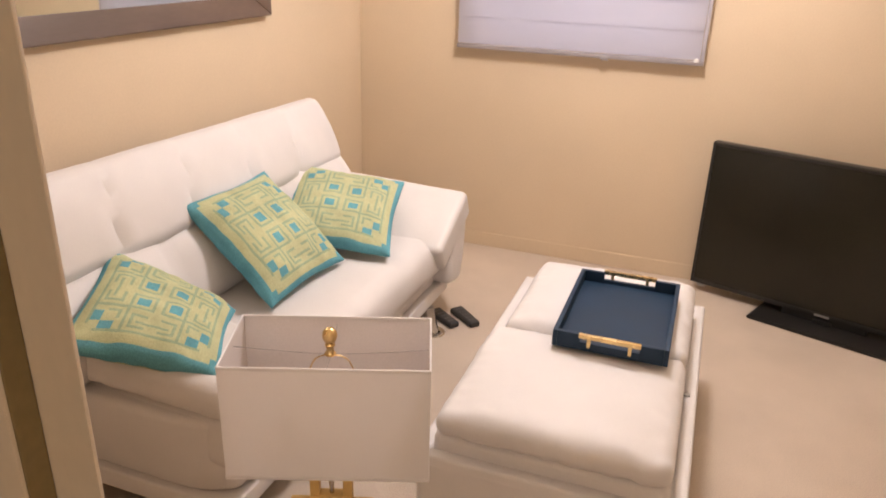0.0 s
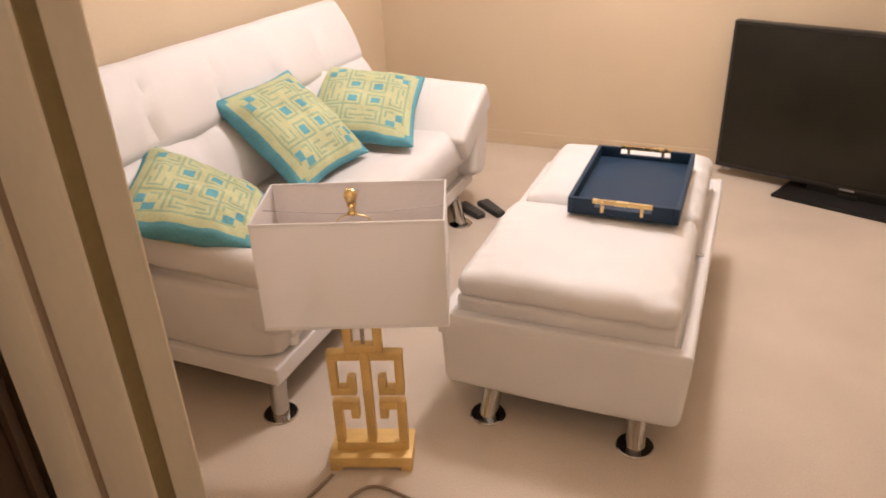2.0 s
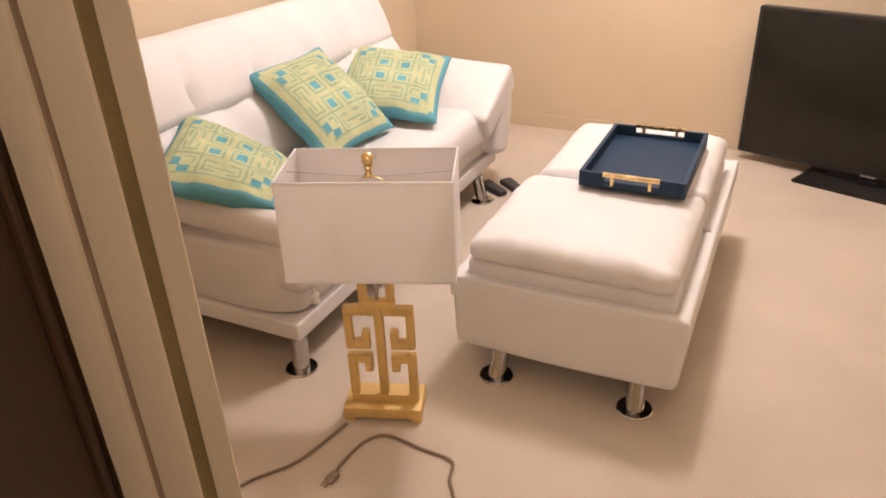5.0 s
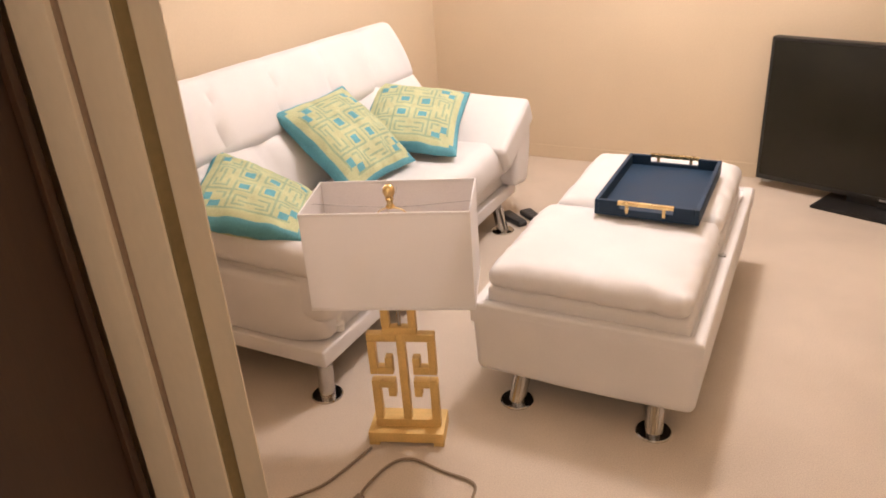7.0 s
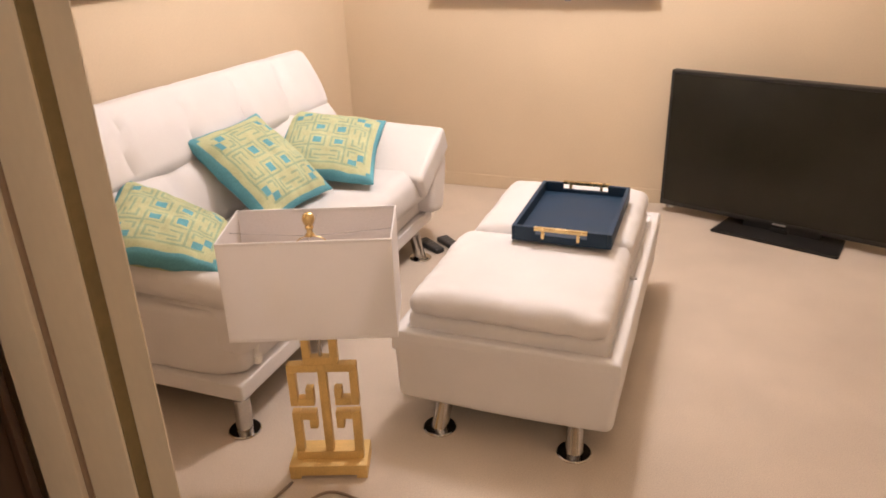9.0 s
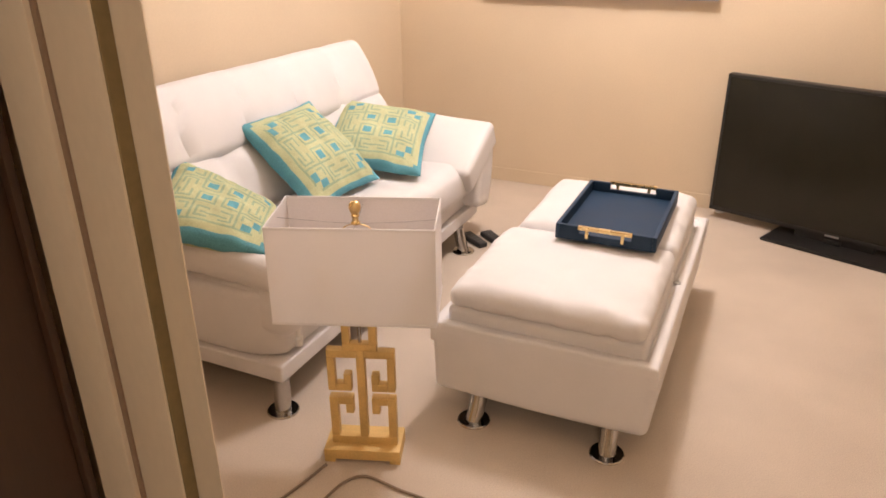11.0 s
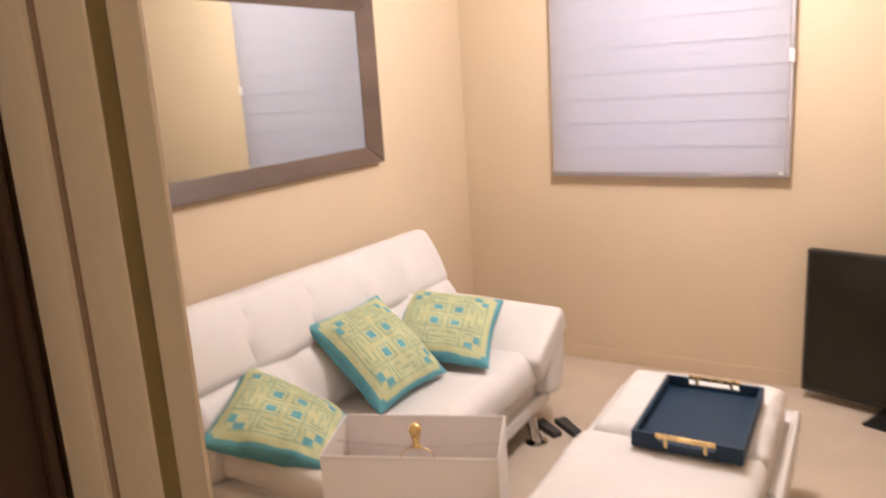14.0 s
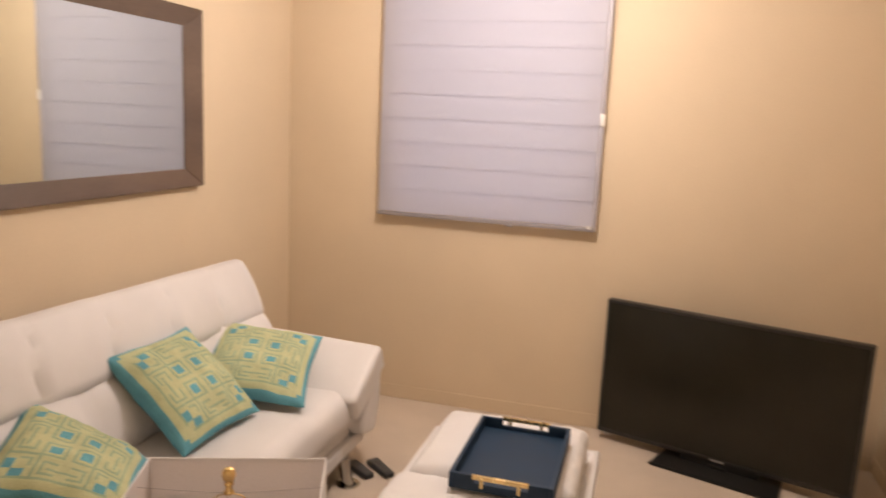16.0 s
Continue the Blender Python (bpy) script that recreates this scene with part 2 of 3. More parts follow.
box(WX0, WX1, YB, YB + 0.15, 0, WZ0, bm=wb)
box(WX0, WX1, YB, YB + 0.15, WZ1, H, bm=wb)
structure("wall_north", wb, WALL, "beige painted wall with the window")
DX0, DX1, DH = -0.118, 0.90, 2.04
wf = box(XL, DX0 - 0.02, -0.172, YF, 0, H)
box(DX1 + 0.02, XR, -0.172, YF, 0, H, bm=wf)
box(DX0 - 0.02, DX1 + 0.02, -0.172, YF, DH + 0.02, H, bm=wf)
structure("wall_south", wf, WALL, "painted wall with the doorway to the hall")
structure("hall_wall_west", box(-0.46, -0.34, -2.4, -0.174, 0, H), HALLWALL, "plain painted hall wall")
structure("hall_wall_east", box(1.35, 1.47, -2.4, -0.174, 0, H), HALLWALL, "plain painted hall wall")
structure("hall_wall_south", box(-0.46, 1.47, -2.5, -2.4, 0, H), HALLWALL, "plain painted hall wall")
for name, b in (("baseboard_west", (XL, XL + 0.005, YF, YB, 0, 0.07)), ("baseboard_north", (XL + 0.005, XR - 0.005, YB - 0.005, YB, 0, 0.07)), ("baseboard_east", (XR - 0.005, XR, YF, YB, 0, 0.07))):
    structure(name, box(*b, bevel=0.002), WALL, "low baseboard painted in the wall's beige")

# doorway lining, stop and stepped casing
frame_thing = tagged(new("door_frame"), "beige painted door frame with stepped casing", "door frame", kind="structure")
part("jamb", box(DX0 - 0.02, DX0, -0.19, YF + 0.003, 0, DH, 0.002), TRIM, frame_thing, smooth=False)
part("jamb", box(DX1, DX1 + 0.02, -0.19, YF + 0.003, 0, DH, 0.002), TRIM, frame_thing, smooth=False)
part("head", box(DX0 - 0.02, DX1 + 0.02, -0.19, YF + 0.003, DH, DH + 0.02, 0.002), TRIM, frame_thing, smooth=False)
part("stop", box(DX0 - 0.001, DX0 + 0.050, -0.166, -0.1635, 0, DH, 0.0008), TRIM, frame_thing, smooth=False)
part("stop", box(DX1 - 0.014, DX1 + 0.001, -0.166, -0.150, 0, DH, 0.003), TRIM, frame_thing, smooth=False)
part("casing", box(DX0 - 0.085, DX0 - 0.0005, -0.1915, -0.170, 0, DH + 0.085, 0.004), TRIM, frame_thing)
part("casing_band", box(DX0 - 0.157, DX0 - 0.086, -0.204, -0.170, 0, DH + 0.147, 0.005), TRIM, frame_thing)
part("casing", box(DX1 + 0.0005, DX1 + 0.085, -0.1915, -0.170, 0, DH + 0.085, 0.004), TRIM, frame_thing)
part("casing", box(DX0 - 0.084, DX1 + 0.084, -0.190, -0.170, DH + 0.021, DH + 0.084, 0.004), TRIM, frame_thing)

# thin strip whose dark colour stands in for shadow between stop and casing
part("rebate_shadow", box(DX0 - 0.0005, DX0 + 0.003, -0.188, -0.1665, 0, 1.668, 0.001), REBATE_SHADOW, frame_thing, "dark olive strip painted as the shadow in the rebate", smooth=False)
part("strike_plate", box(DX0 - 0.0005, DX0 + 0.005, -0.187, -0.1675, 1.674, 1.694, 0.002), BLACK, frame_thing, "small dark metal strike plate")
# narrow strip with the step's shade put into its colour
part("step_shadow", box(DX0 - 0.0865, DX0 - 0.0775, -0.196, -0.1905, 0, DH + 0.08, 0.002), STEP_SHADOW, frame_thing, "brown strip painted as the shadow between the casing steps")

# dark hall door folded back beside the frame
hall_door = tagged(new("door_1"), "dark brown stained wooden door standing open in the hall", "door", kind="structure")
part("leaf", box(-0.326, -0.290, -1.02, -0.222, 0.012, 2.03, 0.003), DARKDOOR, hall_door)
part("edge_strip", box(-0.329, -0.279, -0.2215, -0.208, 0.0, 2.03, 0.003), DARKDOOR, hall_door)
hd = lathe([(0.006, 0), (0.026, 0.001), (0.027, 0.006), (0.010, 0.010), (0.010, 0.035), (0.024, 0.042), (0.028, 0.055), (0.022, 0.068), (0.002, 0.072)], 20)
part("knob", moved(hd, pose(-0.290, -0.95, 0.95, 0, 90, 0)), BRASS, hall_door)

# window behind the shade
win = tagged(new("window_1"), "white framed window behind a lowered fabric shade", "window", kind="structure")
wfm = None
for b in ((WX0, WX0 + 0.05, WZ0, WZ1), (WX1 - 0.05, WX1, WZ0, WZ1), (WX0 + 0.05, WX1 - 0.05, WZ0, WZ0 + 0.05), (WX0 + 0.05, WX1 - 0.05, WZ1 - 0.05, WZ1), (-0.305, -0.265, WZ0 + 0.05, WZ1 - 0.05)):
    wfm = box(b[0], b[1], YB + 0.07, YB + 0.12, b[2], b[3], 0.003, bm=wfm)
part("window_frame", wfm, WHITEPLASTIC, win, smooth=False)
for x0, x1 in ((WX0 + 0.05, -0.305), (-0.265, WX1 - 0.05)):
    g = part("pane", box(x0, x1, YB + 0.09, YB + 0.096, WZ0 + 0.05, WZ1 - 0.05), GLASS, win, smooth=False)
    g.visible_shadow = False

# ---- window shade ----
BX0, BX1, BZ0, PITCH = -0.820, 0.228, 0.969, 0.1135
shade_thing = thing("window_shade", ((BX0 + BX1) / 2, 2.766, BZ0), 0, "lowered white layered fabric window shade with a grey bottom rail", "blind")
W2 = (BX1 - BX0) / 2


def shade_fold(rows=8, cols=24):
    """One overlapping cloth fold: bows out towards its lower hem."""
    bm = bmesh.new()
    grid = []
    for side in (0, 1):
        for i in range(rows + 1):
            t = i / rows
            grid.append([bm.verts.new((-W2 + 2 * W2 * k / cols, -0.003 - 0.0029 * (1 - t) ** 1.6 + side * 0.0012 + 0.0006 * math.sin(k * 1.3), (PITCH + 0.002) * t - 0.002)) for k in range(cols + 1)])
    n = rows + 1
    for s in (0, 1):
        for i in range(rows):
            for k in range(cols):
                a, b = grid[s * n + i], grid[s * n + i + 1]
                bm.faces.new((a[k], a[k + 1], b[k + 1], b[k]))
    for k in range(cols):
        bm.faces.new((grid[0][k], grid[n][k], grid[n][k + 1], grid[0][k + 1]))
    return bm


fold = part("fold", shade_fold(), CLOTH, shade_thing)
fold.location.z = 0.012
for i in range(1, 11):
    f = new("fold", fold.data)
    f.parent, f.location.z = shade_thing, 0.012 + i * PITCH
part("bottom_rail", box(-W2 - 0.002, W2 + 0.017, -0.015, 0.004, -0.011, 0.007, 0.004), HEM, shade_thing, "grey metal bottom rail")
part("head_rail", box(-W2 - 0.004, W2 + 0.004, -0.03, 0.030, 1.262, 1.32, 0.006), WHITEPLASTIC, shade_thing)
part("rail_clip", box(0.125, 0.155, -0.017, -0.003, -0.019, -0.006, 0.003), HEM, shade_thing)
part("rail_cap", box(W2 - 0.022, W2 - 0.004, -0.019, -0.012, 0.002, 0.016, 0.002), WHITEPLASTIC, shade_thing, "small white end cap")
for z0, z1 in ((-0.004, 0.468), (0.522, 1.26)):
    part("side_guide", box(W2 + 0.0015, W2 + 0.0170, -0.003, 0.030, z0, z1, 0.002), GUIDE, shade_thing, "narrow grey side guide")
part("cord_joiner", box(W2 + 0.0005, W2 + 0.020, -0.012, 0.022, 0.4685, 0.5215, 0.004), WHITEPLASTIC, shade_thing, "white cord joiner")

# ---- mirror over the sofa ----
MY0, MY1, MZ0, MZ1 = 0.42, 2.0, 1.122, 1.82
mir = thing("wall_mirror", (XL + 0.002, (MY0 + MY1) / 2, (MZ0 + MZ1) / 2), 0, "wide wall mirror in a flat brown wooden frame", "mirror")
MW, MH = (MY1 - MY0) / 2, (MZ1 - MZ0) / 2


def frame_bar(a0, a1, b0, b1):
    """A mitred bar from the outer edge a0-a1 to the inner edge b0-b1, with a sloping face."""
    bm = bmesh.new()
    v = []
    for p, x in ((a0, 0.032), (a1, 0.032), (b1, 0.014), (b0, 0.014), (a0, 0), (a1, 0), (b1, 0), (b0, 0)):
        v.append(bm.verts.new((x, p[0], p[1])))
    for f in ((0, 1, 2, 3), (4, 7, 6, 5), (0, 4, 5, 1), (2, 6, 7, 3), (0, 3, 7, 4), (1, 5, 6, 2)):
        bm.faces.new([v[i] for i in f])
    bmesh.ops.bevel(bm, geom=list(bm.edges), offset=0.003, segments=2, affect="EDGES")
    return bm


oc = [(-MW, -MH), (MW, -MH), (MW, MH), (-MW, MH)]
ic = [(-MW + 0.108, -MH + 0.075), (MW - 0.108, -MH + 0.075), (MW - 0.108, MH - 0.075), (-MW + 0.108, MH - 0.075)]
for i in range(4):
    part("frame_bar", frame_bar(oc[i], oc[(i + 1) % 4], ic[i], ic[(i + 1) % 4]), FRAMEWOOD, mir)
part("glass", box(0.004, 0.012, -MW + 0.1, MW - 0.1, -MH + 0.07, MH - 0.07), MIRROR, mir, "silvered mirror glass", smooth=False)


# ---- chrome leg shared by sofa and ottoman ----
def leg_mesh(height, lean=(0, 0)):
    bm = lathe([(0.002, 0), (0.046, 0), (0.047, 0.003), (0.044, 0.006), (0.026, 0.007)], 28)
    one = lathe([(0.025, 0.006), (0.024, 0.01), (0.024, height), (0.002, height)], 24)
    for v in one.verts:
        v.co.x += lean[0] * v.co.z / height
        v.co.y += lean[1] * v.co.z / height
    return add(bm, one)


# ---- sofa ----
sofa = thing("sofa", (-0.95, 1.33, 0), 0, "white faux-leather click-clack sofa on chrome legs against the wall", "sofa")


part("chassis", moved(soft((0.36, 0.718, 0.027), 0.007, (8, 14, 2)), pose(0.015, -0.004, 0.1345)), LEATHER, sofa)


# added sheet, not a seen part: darkens the shadow below the sofa
part("shadow_sheet", box(-0.335, 0.362, -0.712, 0.704, 0.1015, 0.1070), UNDER_SHADOW, sofa, "added dark sheet that deepens the shadow under the seat", smooth=False)
part("seat_base", moved(soft((0.30, 0.640, 0.048), 0.014, (8, 14, 2)), pose(0.052, 0.04, 0.208)), LEATHER, sofa)


def seat_warp(p, h):
    u, v = p.x / h.x, p.y / h.y
    if p.z > 0:
        seam = 0.018 * (bell(p.y, -0.25, 0.035) + bell(p.y, 0.25, 0.035))
        p.z += 0.022 * (1 - u * u) * (1 - v * v) - seam * (1 - u**4) + 0.004 * noise.noise(p * 7)
    p.x += 0.016 * (1 - (p.z / h.z) ** 2) * (1 if u > 0.8 else 0) + 0.004 * noise.noise(p * 5 + Vector((3, 1, 2)))
    return p


part("seat", moved(soft((0.335, 0.70, 0.082), 0.05, (12, 36, 3), seat_warp), pose(0.055, 0.0, 0.296, 0, -2.5, 0)), LEATHER, sofa)


def lower_back_warp(p, h):
    if p.x > 0:
        k = 1 - (p.z / h.z) ** 2
        p.x += 0.035 * k - 0.03 * (bell(p.y, -0.30, 0.05) + bell(p.y, 0.30, 0.05)) * (0.4 + 0.6 * k) + 0.006 * noise.noise(p * 6)
    return p


part("lower_back", moved(soft((0.09, 0.74, 0.135), 0.05, (3, 40, 8), lower_back_warp), pose(-0.152, 0.0, 0.475, 0, -24, 0)), LEATHER, sofa)


def upper_back_warp(p, h):
    v = p.z / h.z
    if p.x > -0.02:
        k = 1 - v * v
        seams = sum(bell(p.y, s + 0.03 * v, 0.016) for s in (-0.635, -0.365, -0.065, 0.225, 0.515))
        p.x += 0.016 * k - 0.022 * seams * (0.55 + 0.45 * max(0, min(1, 0.6 - v))) + 0.005 * noise.noise(p * 6)
    p.z += 0.004 * noise.noise(Vector((p.y * 4, 1, 2)))
    return p


part("upper_back", moved(soft((0.060, 0.79, 0.135), 0.034, (3, 56, 10), upper_back_warp), pose(-0.200, -0.067, 0.698, -1.2, -27, 0)), LEATHER, sofa)


def arm_warp(p, h):
    if p.z > 0:
        p.z += 0.02 * (1 - (p.x / h.x) ** 2) * (1 - (p.y / h.y) ** 2) + 0.004 * noise.noise(p * 8)
    return p


part("armrest", moved(soft((0.315, 0.155, 0.060), 0.022, (14, 8, 3), arm_warp), pose(0.122, 0.622, 0.406, 29, 2, 0)), LEATHER, sofa, "raised padded armrest")


def roll_warp(p, h):
    """A stuffed roll, puckered along its lower seam."""
    if p.z > 0:
        p.z += 0.014 * (1 - (p.x / h.x) ** 2) + 0.004 * noise.noise(p * 8)
    pucker = max(0, -p.z / h.z) * (1 if p.y < 0 else 0)
    p.y += 0.006 * pucker * noise.noise(Vector((p.x * 24, 1, 4)))
    p.z += 0.005 * pucker * noise.noise(Vector((p.x * 30, 5, 2)))
    return p


part("armrest", moved(soft((0.30, 0.16, 0.050), 0.046, (30, 8, 3), roll_warp), pose(0.085, -0.545, 0.413, -6, 2, 0)), LEATHER, sofa, "lowered padded armrest")


def panel_warp(p, h):
    p.y += 0.02 * (1 - (p.z / h.z) ** 2) * (1 if p.y > 0 else -1) + 0.003 * noise.noise(p * 9)
    return p


def near_panel_warp(p, h):
    """The end panel sweeps round the front corner, its lower edge rising there."""
    k = max(0.0, (p.x - 0.16) / (h.x - 0.16))
    p.y += 0.04 * k * k
    if p.z < 0:
        p.z += 0.010 * k * k * min(1, -p.z / h.z)
    p.y -= 0.006 * (1 - (p.z / h.z) ** 2) + 0.002 * noise.noise(p * 7)
    return p


part("side_panel", moved(soft((0.31, 0.062, 0.140), 0.030, (12, 3, 6), panel_warp), pose(0.114, 0.697, 0.296, -12, 0, 0)), LEATHER, sofa)
part("side_panel", moved(soft((0.30, 0.045, 0.105), 0.018, (24, 3, 6), near_panel_warp), pose(0.062, -0.664, 0.264, 3, 0, 0)), LEATHER, sofa)
lever = lathe([(0.004, 0), (0.010, 0.002), (0.011, 0.02), (0.006, 0.024), (0.006, 0.040), (0.009, 0.043), (0.007, 0.055), (0.001, 0.058)], 16)
part("hinge_knob", moved(lever, pose(0.362, -0.615, 0.172) @ Matrix.Scale(1.35, 4)), WHITEPLASTIC, sofa, "small white hinge knob")
for x, y in ((0.352, -0.704), (0.388, 0.530), (-0.25, -0.704), (-0.25, 0.60)):
    part("leg", moved(leg_mesh(0.112, (0.004, 0.002) if x < 0.36 else (-0.022, -0.008)), pose(x, y, 0)), CHROME, sofa, "chrome tube leg with a round foot plate")


# ---- cushions ----
def key_pattern():
    """One quarter of the woven key pattern, from the middle outwards, 24 x 24 stitches: 0 teal, 1 lime, 2 sage outline."""
    q = [[1] * 24 for _ in range(24)]

    def line(*pts):
        for (u0, v0), (u1, v1) in zip(pts, pts[1:]):
            for u in range(min(u0, u1), max(u0, u1) + 1):
                for v in range(min(v0, v1), max(v0, v1) + 1):
                    q[u][v] = q[v][u] = 2

    def block(u0, u1, v0, v1):
        for u in range(u0, u1):
            for v in range(v0, v1):
                q[u][v] = q[v][u] = 0

    line((1, 1), (8, 1), (8, 8), (1, 8), (1, 1))
    block(3, 7, 3, 7)
    line((8, 8), (18, 8))
    line((11, 2), (11, 6), (16, 6), (16, 2))
    line((14, 0), (14, 4))
    line((10, 10), (13, 10))
    line((10, 10), (10, 12))
    block(15, 18, 11, 15)
    line((18, 0), (18, 15))
    block(22, 24, 0, 24)
    block(20, 24, 20, 24)
    return q


KEY = key_pattern()


def pillow_mesh(a, b, thick, seed, twist):
    """A square stuffed pillow, pinched at its corners, with a woven key pattern on both faces."""
    n = 96
    bm = bmesh.new()
    sheets = []
    for side in (1, -1):
        sheet = []
        for i in range(n + 1):
            row = []
            for j in range(n + 1):
                u, v = 2 * i / n - 1, 2 * j / n - 1
                pu = u * (1 - 0.075 * (1 - abs(v) ** 1.5) * abs(u) ** 3)
                pv = v * (1 - 0.075 * (1 - abs(u) ** 1.5) * abs(v) ** 3)
                full = max(0, (1 - abs(u) ** 2.6) * (1 - abs(v) ** 2.6)) ** 0.55
                wr = 0.007 * noise.noise(Vector((u * 2.4 + seed, v * 2.4, side))) + 0.003 * noise.noise(Vector((u * 6, v * 6 + seed, side)))
                row.append(bm.verts.new((pu * a / 2, pv * b / 2, side * (0.004 + thick / 2 * full) + wr - twist * u * v)))
            sheet.append(row)
        sheets.append(sheet)
    for s, sheet in enumerate(sheets):
        for i in range(n):
            for j in range(n):
                f = bm.faces.new((sheet[i][j], sheet[i + 1][j], sheet[i + 1][j + 1], sheet[i][j + 1]))
                ci, cj = abs(2 * i + 1 - n) / 2 * 48 / n, abs(2 * j + 1 - n) / 2 * 48 / n
                f.material_index = KEY[min(int(cj), 23)][min(int(ci), 23)]
    rim = lambda s: [s[i][0] for i in range(n)] + [s[n][j] for j in range(n)] + [s[i][n] for i in range(n, 0, -1)] + [s[0][j] for j in range(n, 0, -1)]
    r0, r1 = rim(sheets[0]), rim(sheets[1])
    for k in range(len(r0)):
        bm.faces.new((r0[k], r1[k], r1[(k + 1) % len(r1)], r0[(k + 1) % len(r0)]))
    return bm


def pillow(middle, along, across, a, b, thick, seed, label, twist=0.0):
    u = Vector(along).normalized()
    w = u.cross(Vector(across)).normalized()
    v = w.cross(u)
    ob = part("throw_pillow", pillow_mesh(a, b, thick, seed, twist), (TEAL, LIME, SAGE))
    ob.matrix_world = Matrix.Translation(middle) @ Matrix((u, v, w)).transposed().to_4x4()
    return tagged(ob, label, "pillow", "patterned pillows on the sofa")


pillow((-0.905, 1.305, 0.545), (0.077, 0.997, 0.013), (0.765, -0.051, -0.642), 0.378, 0.396, 0.125, 1, "teal and lime key-patterned pillow leaning against the sofa back")
pillow((-0.856, 1.700, 0.510), (0.936, 0.326, -0.131), (0.263, -0.898, -0.353), 0.393, 0.400, 0.115, 2, "teal and lime key-patterned pillow leaning on the raised armrest")
pillow((-0.872, 0.768, 0.521), (0.812, 0.436, -0.387), (0.451, -0.891, -0.057), 0.355, 0.385, 0.115, 3, "teal and lime key-patterned pillow lying on the lowered armrest", 0.028)


# ---- ottoman ----
ott = thing("ottoman", (0.096, 1.345, 0), 0.7, "white faux-leather storage ottoman with two cushions on chrome legs", "ottoman")


def body_warp(p, h):
    t = p.z / h.z
    p.x *= 1 - 0.04 * (1 - t) / 2
    if t < 0:
        p.z -= 0.008 * (1 - (p.x / h.x) ** 2) * (1 if t < -0.5 else 0)
    return p + Vector((0.002, 0.002, 0)) * noise.noise(p * 8)


# same added sheet below the ottoman, to keep its floor shadow dark
part("shadow_sheet", box(-0.27, 0.27, -0.50, 0.50, 0.0735, 0.0775), UNDER_SHADOW, ott, "added dark sheet that deepens the shadow under the body", smooth=False)
part("body", moved(soft((0.308, 0.54, 0.103), 0.022, (12, 20, 6), body_warp), pose(0, 0, 0.189)), LEATHER, ott)


def ring(x0, x1, y0, y1, profile):
    """A mitred frame round a rectangle; profile: pairs of inset and height."""
    bm = bmesh.new()
    loops = [[bm.verts.new((x, y, z)) for x, y in ((x0 + i, y0 + i), (x1 - i, y0 + i), (x1 - i, y1 - i), (x0 + i, y1 - i))] for i, z in profile]
    for p, q in zip(loops, loops[1:] + loops[:1]):
        for k in range(4):
            bm.faces.new((p[k], p[(k + 1) % 4], q[(k + 1) % 4], q[k]))
    bmesh.ops.recalc_face_normals(bm, faces=bm.faces)
    return bm


rail = ring(-0.3068, 0.3068, -0.5388, 0.5388, [(0, 0.24), (0, 0.290), (0.002, 0.295), (0.006, 0.2985), (0.012, 0.300), (0.026, 0.300), (0.031, 0.298), (0.034, 0.293), (0.034, 0.24)])
part("rim", rail, LEATHER, ott)


def pad_warp(p, h):
    u, v = p.x / h.x, p.y / h.y
    k = max(0, (1 - u**4) * (1 - v**4))
    p.z *= 1 - 0.22 * max(abs(u), abs(v)) ** 8
    p.z += (0.019 if p.z > 0 else 0.0) * k - 0.003 * bell(u, 0.0, 0.03) * (1 if p.z > 0 else 0)
    edge = max(abs(u), abs(v))
    p.z += 0.004 * noise.noise(p * 9) + 0.010 * max(0, edge - 0.70) / 0.3 * noise.noise(Vector((p.x * 26, p.y * 26, 3 + h.z)))
    return p


for x, y, z, w, cx, cw in ((0.001, -0.280, 0.371, 0.266, -0.001, 0.268), (0.018, 0.206, 0.380, 0.250, 0.004, 0.262)):
    cushion = part("cushion", moved(soft((cw, 0.238, 0.034), 0.016, (8, 8, 2)), pose(cx, y + 0.010, 0.306)), LEATHER, ott)
    part("pillow_top", moved(soft((w, 0.241, 0.037), 0.030, (30, 30, 3), pad_warp), pose(x, y, z)), LEATHER, cushion, "puffed pillow-top pad")
hinge = box(0.264, 0.288, -0.052, -0.040, 0.299, 0.305, 0.001)
box(0.276, 0.281, -0.058, -0.034, 0.302, 0.307, 0.001, bm=hinge)
part("hinge", hinge, SILVER, ott, "small metal hinge between the lids")
for x, y, lx, ly in ((-0.179, -0.531, 0.014, 0.035), (0.200, -0.526, -0.004, 0.035), (-0.18, 0.46, 0.02, -0.03), (0.19, 0.46, -0.02, -0.03)):
    part("leg", moved(leg_mesh(0.11, (lx, ly)), pose(x, y, 0)), CHROME, ott, "chrome tube leg with a round foot plate")

# ---- tray ----
tray = thing("serving_tray", (0.168, 1.396, 0.4365), 0.8, "navy blue lacquered serving tray with brass bar handles", "tray")
TW, TL, TH = 0.146, 0.212, 0.046
part("base", box(-TW + 0.011, TW - 0.011, -TL + 0.011, TL - 0.011, 0.001, 0.013), NAVY, tray)
